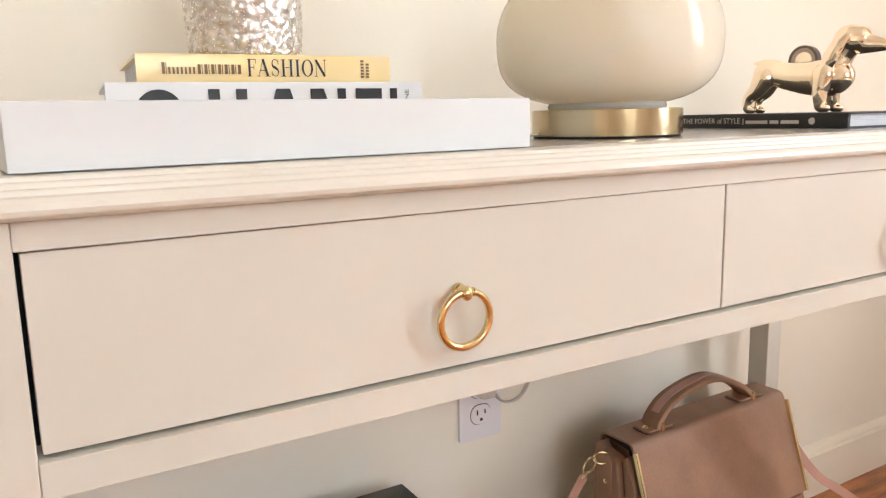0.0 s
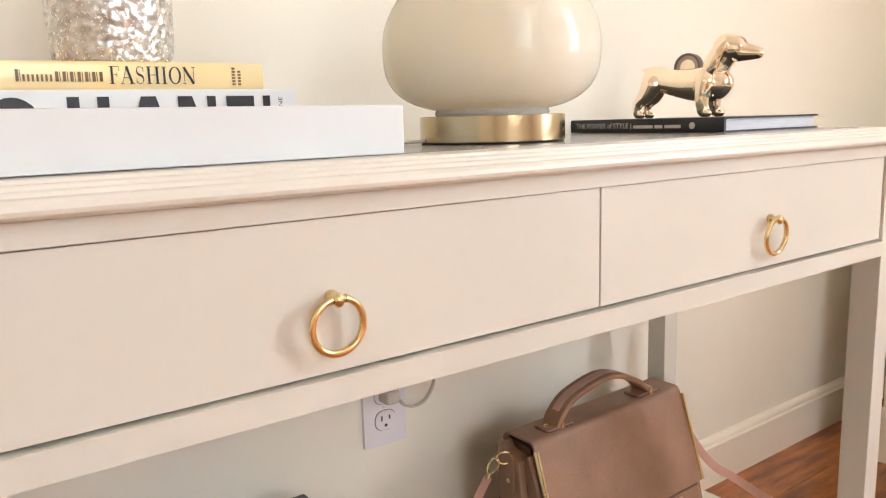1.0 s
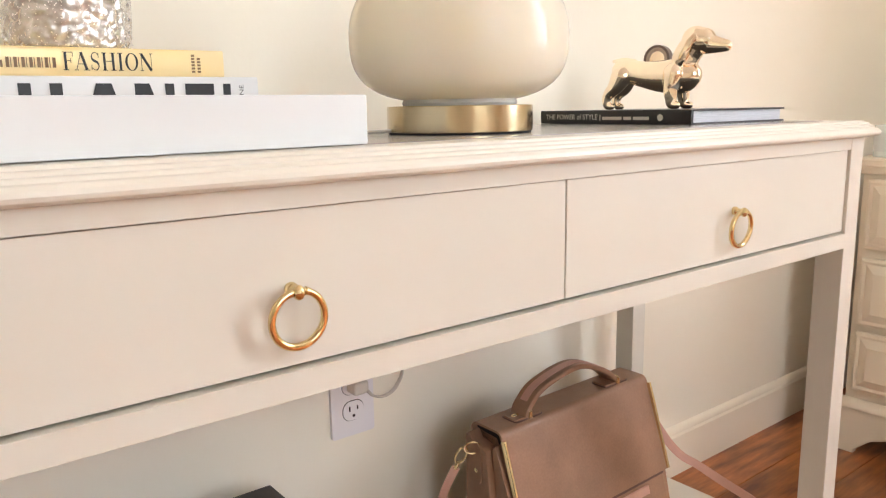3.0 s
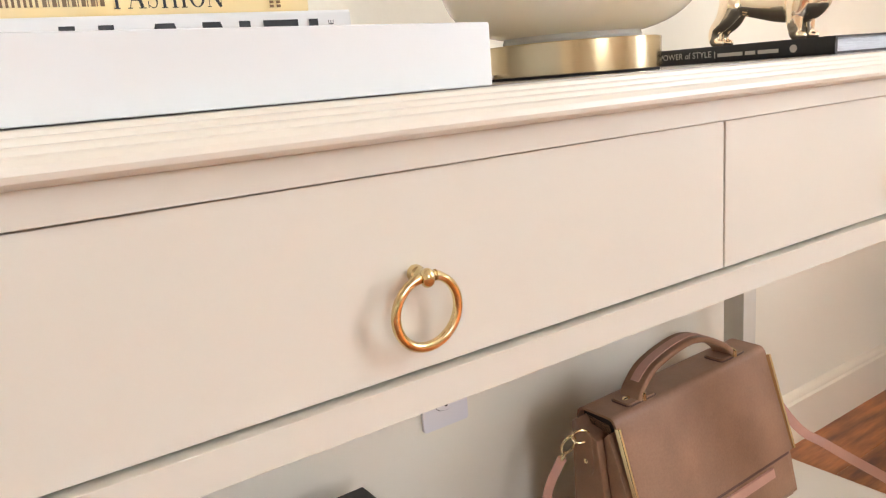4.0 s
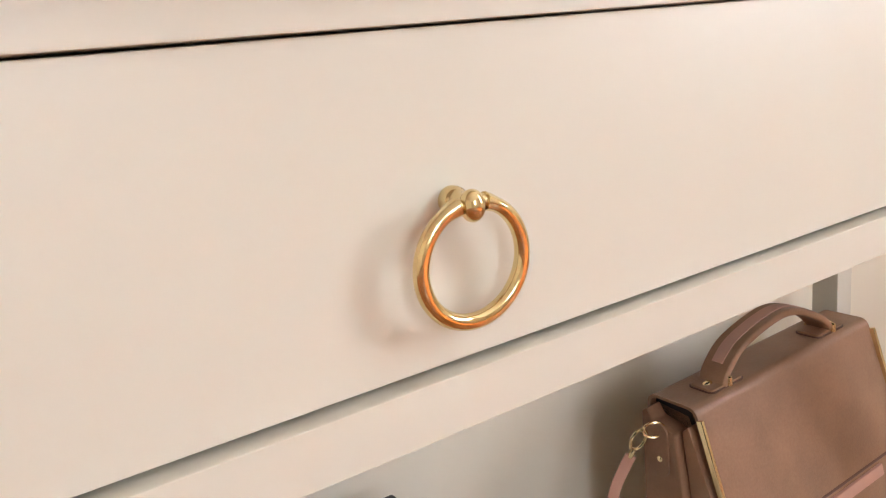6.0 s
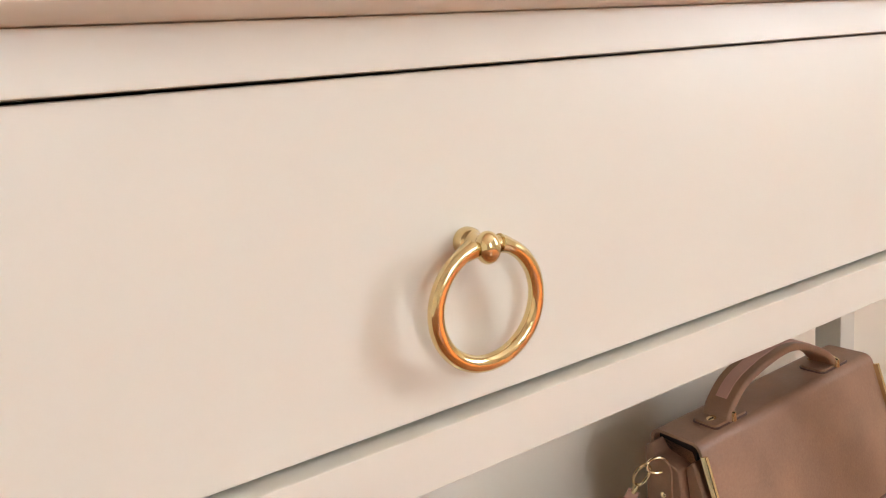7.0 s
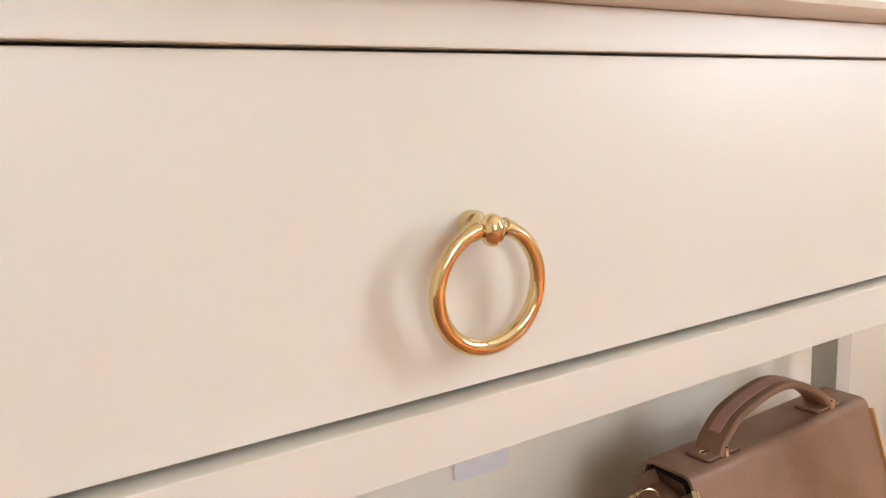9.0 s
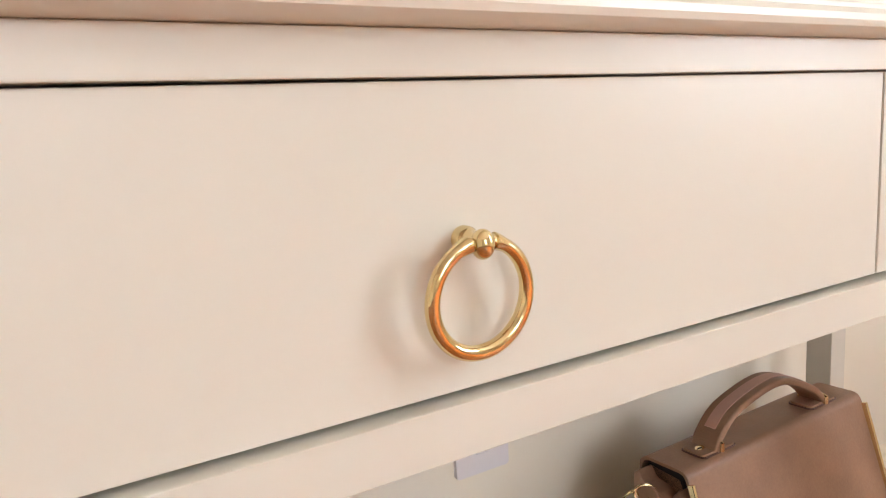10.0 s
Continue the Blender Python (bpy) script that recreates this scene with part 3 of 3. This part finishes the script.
def dachshund(m):
    """A dachshund figure, nose along +x, feet at z = 0."""
    verts, faces = [], []

    def blob(c, r, wide):
        """A rough ball, wide times as broad across the body."""
        o, nu, nv = len(verts), 22, 13
        for j in range(nv + 1):
            e = math.pi * j / nv
            for i in range(nu):
                a = 2 * math.pi * i / nu
                verts.append((c[0] + r * math.sin(e) * math.cos(a), c[1] + wide * r * math.sin(e) * math.sin(a), c[2] + r * math.cos(e)))
        for j in range(nv):
            for i in range(nu):
                k = (i + 1) % nu
                faces.append((o + j * nu + i, o + j * nu + k, o + (j + 1) * nu + k, o + (j + 1) * nu + i))

    def limb(pts, rads, wide=1.0):
        p = smooth_path([(1.13 * x, y, z) for x, y, z in pts], 7)
        rr = np.interp(np.linspace(0, len(rads) - 1, len(p)), range(len(rads)), rads)
        for q, r in zip(p, rr):
            blob(q, float(r), wide)

    limb([(-0.068, 0, 0.058), (-0.050, 0, 0.055), (-0.032, 0, 0.051), (-0.012, 0, 0.048), (0.004, 0, 0.047), (0.020, 0, 0.046), (0.028, 0, 0.048)], [0.0172, 0.0182, 0.0200, 0.0232, 0.0252, 0.0235, 0.0190], 0.92)
    limb([(0.018, 0, 0.060), (0.029, 0, 0.078), (0.037, 0, 0.091)], [0.0190, 0.0165, 0.0170], 0.85)
    limb([(0.035, 0, 0.0965), (0.046, 0, 0.0950)], [0.0200, 0.0180], 0.9)
    limb([(0.050, 0, 0.0905), (0.062, 0, 0.0880), (0.0750, 0, 0.0858)], [0.0150, 0.0118, 0.0084], 0.85)
    limb([(0.0775, 0, 0.0885), (0.0795, 0, 0.0880)], [0.0034, 0.003])
    limb([(-0.082, 0, 0.0735), (-0.066, 0, 0.0745), (-0.050, 0, 0.0720)], [0.0028, 0.0042, 0.0035])
    for s in (-1, 1):
        limb([(0.014, s * 0.014, 0.050), (0.012, s * 0.0195, 0.030), (0.013, s * 0.0205, 0.014), (0.014, s * 0.0205, 0.0068), (0.0215, s * 0.0210, 0.0052)], [0.0165, 0.0108, 0.0082, 0.0068, 0.0054])
        limb([(-0.065, s * 0.009, 0.050), (-0.072, s * 0.013, 0.034), (-0.083, s * 0.0145, 0.021), (-0.0835, s * 0.0145, 0.007), (-0.076, s * 0.0145, 0.0045)], [0.0165, 0.0120, 0.0078, 0.0064, 0.0046])
        limb([(0.038, s * 0.0165, 0.101), (0.029, s * 0.0205, 0.087), (0.022, s * 0.0205, 0.072), (0.021, s * 0.0195, 0.064)], [0.0060, 0.0100, 0.0108, 0.0072], 0.45)
        limb([(0.0485, s * 0.0115, 0.0965), (0.0520, s * 0.0105, 0.0965)], [0.0040, 0.0035])
    me = bpy.data.meshes.new("dachshund_figure")
    me.from_pydata(verts, [], faces)
    me.materials.append(M["gold"])
    me.polygons.foreach_set("use_smooth", [True] * len(me.polygons))
    ob = new("dachshund_figure", me)
    ob.matrix_world = m
    r = ob.modifiers.new("remesh", "REMESH")
    r.mode, r.voxel_size, r.use_smooth_shade = "VOXEL", 0.0010, True
    s = ob.modifiers.new("smooth", "SMOOTH")
    s.factor, s.iterations = 0.5, 10
    return tagged(ob, "shiny gold dachshund tape dispenser figure on the black book", "figurine")


dog_m = pose(0.4526, 0.218, ZT + 0.0197, 0, 0, -81.4) @ Matrix.Scale(0.98, 4)
dachshund(dog_m)
roll = thing("tape_roll", dog_m @ pose(-0.034, 0.031, 0.0745), "small roll of tape held behind the gold dachshund's back", "tape roll")
core = [(0.0125, -0.005), (0.0175, -0.005), (0.0175, 0.005), (0.0125, 0.005), (0.0125, -0.005)]
bm = lathe(core, 40)
bm.transform(pose(0, 0, 0, 90))
part("paper", bm, M["tape"], roll)
bm = lathe([(0.0178, -0.0058), (0.0215, -0.0058), (0.0215, 0.0058), (0.0178, 0.0058), (0.0178, -0.0058)], 40)
bm.transform(pose(0, 0, 0, 90))
part("tape_edge", bm, M["tape_rim"], roll, "dark brown wound tape edge")
bm = lathe([(0, -0.004), (0.0122, -0.004), (0.0122, 0.004), (0, 0.004)], 32)
bm.transform(pose(0, 0, 0, 90))
part("core", bm, M["gold"], roll)

# ---- wall outlet ----
outlet = thing("wall_outlet", pose(0.024, WY1, 0.357), "white duplex wall outlet with a plugged in lamp cord", "wall outlet")
part("cover_plate", prism(rounded(0.0705, 0.1145, 0.004), -0.0055, -0.0002, "y", 0.0), M["plastic"], outlet)
for dz in (-0.0195, 0.0195):
    face = [(a, b + dz) for a, b in rounded(0.0335, 0.0285, 0.0125, 6)]
    rec = part("receptacle", prism(face, -0.0072, -0.0056, "y"), M["plastic"], outlet)
    # dark plate behind the receptacle draws the shadow line round it
    part("rim", prism([(a * 1.05, (b - dz) * 1.06 + dz) for a, b in face], -0.0059, -0.0054, "y"), M["slot"], rec, "thin dark plate painted as the shadow of the joint")
    for dx, hh in ((-0.0065, 0.0078), (0.0065, 0.0064)):
        part("slot", box(dx - 0.0011, -0.0076, dz + 0.0035 - hh / 2, dx + 0.0011, -0.0070, dz + 0.0035 + hh / 2), M["slot"], rec, "", False)
    part("ground_hole", prism([(a, b + dz - 0.0075) for a, b in circle(0.0024, 14)], -0.0076, -0.0070, "y"), M["slot"], rec)
sc = lathe([(0, 0), (0.003, 0), (0.0026, 0.001), (0, 0.0012)], 16)
sc.transform(Matrix.Translation((0, -0.0054, 0)) @ pose(0, 0, 0, 90))
part("screw", sc, M["plastic"], outlet)
part("plug", box(-0.0115, -0.032, 0.011, 0.0125, -0.0074, 0.030, 0.004, 3), M["cord"], outlet, "pale translucent plug")

# ---- lower shelf: handbag and black box ----
bag = thing("handbag", pose(0.3245, 0.2820, SHELF, 0, -0.6, 0.8), "taupe leather satchel handbag with pink strap on the lower shelf", "handbag")
BH = 0.2165    # height of the flap's top above the shelf
BW = 0.1640     # half width
# side profile of the body, wedge shaped: (y, z), front is negative
body = [(0.042, 0.0), (0.040, BH - 0.014), (0.036, BH - 0.008), (-0.008, BH - 0.012), (-0.056, 0.09), (-0.076, 0.012), (-0.072, 0.0)]
part("body", prism(body, -BW + 0.006, BW - 0.006, bevel=0.003, seg=3), M["leather"], bag)
# flap: over the top and down the front
fl = [(0.043, 0.150)] + [(0.031 + 0.012 * math.cos(radians(a)), BH - 0.012 + 0.012 * math.sin(radians(a))) for a in (0, 22, 45, 68, 90)]
fl += [(-0.010 + 0.012 * math.cos(radians(a)), BH - 0.012 + 0.012 * math.sin(radians(a))) for a in (90, 104, 118, 132, 147, 162)] + [(-0.0665, 0.070)]
inn = [(0.0395, 0.150)] + [(0.031 + 0.0085 * math.cos(radians(a)), BH - 0.012 + 0.0085 * math.sin(radians(a))) for a in (0, 45, 90)]
inn += [(-0.010 + 0.0085 * math.cos(radians(a)), BH - 0.012 + 0.0085 * math.sin(radians(a))) for a in (90, 126, 162)] + [(-0.0630, 0.070)]
part("flap", prism(fl + inn[::-1], -BW, BW), M["leather"], bag, "", True, 35)
part("flap_edge", prism([(-0.0620, 0.0705), (-0.0670, 0.0705), (-0.0677, 0.066), (-0.0627, 0.066)], -BW + 0.012, BW - 0.012, bevel=0.0015), M["leather_edge"], bag)
for sx in (-1, 1):
    x = sx * BW
    pts = [(x, -0.0245, BH - 0.011), (x, -0.0660, 0.071)]
    part("side_bar", sweep(pts, rounded(0.0042, 0.0075, 0.001, 2), (0, 1, 0.5)), M["gold_bar"], bag, "slim gold metal bar")
    xs = sorted((sx * (BW - 0.012), sx * (BW + 0.015)))
    gus = [(0.040, 0.002), (0.039, BH - 0.016), (0.032, BH - 0.010), (0.024, BH - 0.022), (0.003, BH - 0.026), (-0.004, BH - 0.030), (-0.016, 0.09), (-0.028, 0.002)]
    part("gusset", prism(gus, *xs, bevel=0.0022, seg=3), M["leather"], bag)
    xs = sorted((sx * (BW - 0.012), sx * (BW + 0.006)))
    pocket = [(-0.006, BH - 0.028), (-0.0140, BH - 0.020), (-0.053, 0.09), (-0.072, 0.002), (-0.030, 0.002), (-0.018, 0.09)]
    part("front_pocket", prism(pocket, *xs, bevel=0.0016, seg=2), M["leather"], bag)
    # solid dark block stands for the shade between flap and body
    xs = sorted((sx * (BW - 0.030), sx * (BW - 0.006)))
    part("opening", prism([(0.036, BH - 0.030), (0.036, BH - 0.005), (-0.010, BH - 0.005), (-0.013, BH - 0.030)], *xs), M["bag_shade"], bag, "dark block painted as the shade in the opening under the flap", False)
    xs = sorted((sx * (BW + 0.015), sx * (BW + 0.0178)))
    tab = [(a + 0.016, b + BH - 0.052) for a, b in rounded(0.026, 0.062, 0.012, 6)]
    t = part("strap_tab", prism(tab, *xs, bevel=0.0006), M["leather"], bag)
    st = ball((sx * (BW + 0.0178), 0.014, BH - 0.062), 0.0035, 2, (0.4, 1, 1))
    part("stud", st, M["gold_bar"], t)
# handle
hx = 0.0990
arc = smooth_path([(-hx - 0.006, 0.004, BH + 0.002), (-hx + 0.003, 0.004, BH + 0.017), (-hx + 0.030, 0.004, BH + 0.037), (-0.012, 0.004, BH + 0.050), (0.028, 0.004, BH + 0.047), (hx - 0.026, 0.004, BH + 0.027), (hx - 0.005, 0.004, BH + 0.011), (hx + 0.004, 0.004, BH + 0.002)], 8)
kk = len(arc)
handle = part("handle", sweep(arc, rounded(0.033, 0.0085, 0.003, 3), (0, 0, 1)), M["leather"], bag)
in0, in1 = int(kk * 0.16), int(kk * 0.82)
lifted = []
for i in range(in0, in1):
    t = (arc[i + 1] - arc[i - 1]).normalized()
    nrm = Vector((0, 1, 0)).cross(t).normalized()
    nrm = nrm if nrm.z > 0 else -nrm
    lifted.append(arc[i] + nrm * 0.0042)
part("inlay", sweep(lifted, rounded(0.0140, 0.0018, 0.0008, 2)), M["pink"], handle, "pink leather inlay")
for sx in (-1, 1):
    tab = [(sx * hx + a, 0.004 + b) for a, b in rounded(0.054, 0.029, 0.005, 3)]
    t = part("handle_tab", prism(tab, BH, BH + 0.0040, "z", 0.0008), M["leather"], bag)
    part("tab_edge", prism([(1.05 * (a - sx * hx) + sx * hx, 1.09 * (b - 0.004) + 0.004) for a, b in tab], BH - 0.001, BH + 0.0014, "z"), M["leather_edge"], t, "dark painted leather edge")
    part("stud", ball((sx * (hx + 0.015) + 0.0, 0.004, BH + 0.0040), 0.0054, 2, (1.2, 0.8, 0.5)), M["gold_bar"], t)
    part("ring", sweep([(sx * hx, 0.004 - 0.017, BH + 0.002), (sx * hx, 0.004 - 0.017, BH + 0.010), (sx * hx, 0.004 - 0.010, BH + 0.012), (sx * hx, 0.004 + 0.016, BH + 0.012), (sx * hx, 0.004 + 0.017, BH + 0.002)], circle(0.0029, 10), (1, 0, 0)), M["gold_bar"], t)
# pink band below the flap
part("band", prism([(-0.0615, 0.058), (-0.0675, 0.058), (-0.0705, 0.045), (-0.0640, 0.045)], -0.105, 0.113, bevel=0.0008), M["pink"], bag, "pink leather band")


def hook(x, s):
    """Ring, swivel hook and strap at one end of the bag."""
    z0 = BH - 0.028
    rg = [(x + s * (0.004 + 0.0095 * math.cos(a)), 0.017 + 0.006 * math.cos(a), z0 + 0.0085 * math.sin(a)) for a in (2 * math.pi * i / 20 for i in range(20))]
    h = part("hook", sweep(rg, circle(0.0015, 8), (0, 1, 0), closed=True), M["gold_bar"], bag, "gold swivel hook")
    c = Vector((x + s * 0.013, 0.031, z0 - 0.013))
    lean = Vector((s * 0.10, 0.45, -1)).normalized()
    across = Vector((s, 0.5, 0.3)).normalized()
    el = [c + lean * (0.0150 * math.sin(a)) + across * (0.0075 * math.cos(a)) for a in (2 * math.pi * i / 24 for i in range(24))]
    part("clip", sweep(el, circle(0.0017, 8), (0.2, 0.9, 0.5), closed=True), M["gold_bar"], h)
    part("swivel", sweep([c + lean * 0.014, c + lean * 0.019, c + lean * 0.026], circle(0.0036, 10), (0, 1, 0.3), scales=[0.7, 1.0, 0.8]), M["gold_bar"], h)
    return c + lean * 0.024


e = hook(-BW - 0.017, -1)
part("strap", sweep(smooth_path([e, e + Vector((-0.004, 0.006, -0.015)), e + Vector((-0.014, 0.014, -0.045)), e + Vector((-0.020, 0.018, -0.085)), (-0.223, 0.060, 0.030), (-0.233, 0.040, 0.005), (-0.228, -0.02, 0.003), (-0.218, -0.08, 0.003)], 8), rounded(0.012, 0.0028, 0.001, 2), (-0.6, -0.7, 0.35)), M["pink"], bag, "pink leather shoulder strap")
e = hook(BW + 0.017, 1)
part("strap", sweep(smooth_path([e, (0.198, 0.030, 0.165), (0.196, 0.0, 0.142), (0.211, -0.032, 0.092), (0.236, -0.045, 0.060), (0.258, -0.062, 0.042), (0.266, -0.103, 0.026), (0.268, -0.158, 0.012), (0.254, -0.218, 0.0035)], 8), rounded(0.014, 0.0028, 0.001, 2), (-0.6, -0.7, 0.35)), M["pink"], bag, "pink leather shoulder strap")

black = thing("storage_box", pose(-0.279, 0.262, SHELF), "black lacquered storage box on the lower shelf", "box")
part("body", box(-0.145, -0.10, 0, 0.145, 0.115, 0.125, 0.002), M["black_box"], black)
part("lid", box(-0.15, -0.105, 0.126, 0.15, 0.120, 0.188, 0.002), M["black_box"], black)

# ---- chest of drawers in the corner ----
CX, CY, CH = 1.206, 0.268, 0.6635
chest = thing("chest_of_drawers", pose(CX, CY, FZ, 0, 0, -90), "cream painted chest with raised panel drawers and a scalloped plinth", "chest of drawers")
CW, CD = 0.92, 0.50      # along the wall, depth
part("body", box(0.012, 0.012, 0.10, CW - 0.012, CD, CH - 0.035, 0.002), M["chest"], chest)
topp = [(0.0, CH - 0.035), (-0.006, CH - 0.030), (-0.008, CH - 0.022), (-0.014, CH - 0.016), (-0.015, CH - 0.004), (-0.011, CH), (CD, CH), (CD, CH - 0.035)]
part("top", prism(topp, -0.012, CW + 0.012, bevel=0.0), M["chest"], chest)
sk = [(0.0, 0.0), (0.0, 0.105), (CW, 0.105), (CW, 0.0), (CW - 0.045, 0.0)]
for i in range(24, -1, -1):
    u = i / 24
    e = min(u, 1 - u)
    sk.append((0.045 + (CW - 0.09) * u, 0.008 + 0.050 * min(1, (9 * e) ** 0.5) - 0.030 * math.exp(-((e - 0.24) / 0.07) ** 2)))
sk.append((0.045, 0.0))
part("plinth", prism(sk, -0.006, 0.014, "y", 0.002), M["chest"], chest)
part("plinth_moulding", prism([(-0.006, 0.105), (-0.013, 0.108), (-0.010, 0.116), (0.0, 0.124), (0.012, 0.124), (0.012, 0.105)], -0.006, CW + 0.006), M["chest"], chest)
for z0, z1 in ((0.1475, 0.2810), (0.2970, 0.4470), (0.4690, 0.6180)):
    for x0 in (0.028, 0.475):
        x1 = x0 + 0.42
        bm = bmesh.new()
        rr = []
        for ins, yy in ((0, 0.011), (0, -0.002), (0.006, -0.006), (0.012, -0.004), (0.030, -0.013)):
            rr.append([bm.verts.new(p) for p in ((x0 + ins, yy, z0 + ins), (x1 - ins, yy, z0 + ins), (x1 - ins, yy, z1 - ins), (x0 + ins, yy, z1 - ins))])
        for a, b in zip(rr, rr[1:]):
            for i in range(4):
                bm.faces.new((a[i], a[(i + 1) % 4], b[(i + 1) % 4], b[i]))
        bm.faces.new(rr[-1])
        bm.faces.new(rr[0][::-1])
        part("drawer", bm, M["chest"], chest, "", False)


def candle(m, mat, label):
    c = thing("candle_jar", m, label, "candle", "candle jars on the chest")
    part("glass", lathe([(0, 0), (0.030, 0), (0.031, 0.003), (0.031, 0.066), (0.030, 0.068), (0.0285, 0.066), (0.0285, 0.060), (0, 0.060)], 32), mat, c)
    part("label", lathe([(0.0313, 0.012), (0.0316, 0.012), (0.0316, 0.052), (0.0313, 0.052)], 32), M["white_lacquer"], c, "pale paper label")
    return c


candle(pose(CX + 0.06, 0.2277, FZ + CH), M["candle"], "white candle in a glass jar on the chest")
candle(pose(CX + 0.07, 0.152, FZ + CH), M["candle_green"], "pale green candle in a glass jar on the chest")

# ---- wooden floor ----
floor = structure("floor", box(WX0, WY0, FZ - 0.05, WX1, WY1, FZ - 0.004), M["joint"], "red brown wooden plank floor", "floor")
PW, PL = 0.125, 1.19
rnd = random.Random(7)
bm = box(0.0006, 0.0006, -0.0039, PL - 0.0006, PW - 0.0006, 0.0, 0.0008, 1)
plank_mesh = finish("plank", bm, M["plank"], False)
y = WY1 - PW
while y > WY0:
    x = WX1 - PL - rnd.uniform(0, PL)
    x += PL
    while x > WX0 - PL:
        a, b = max(x, WX0), min(x + PL, WX1)
        if b - a > 0.05:
            if b - a > PL - 0.001:
                me = plank_mesh
            else:
                me = finish("plank", box(0.0006, 0.0006, -0.0039, b - a - 0.0006, PW - 0.0006, 0.0, 0.0008, 1), M["plank"], False)
            ob = new("plank", me)
            ob.parent = floor
            ob.location = (a, y, FZ)
        x -= PL
    y -= PW
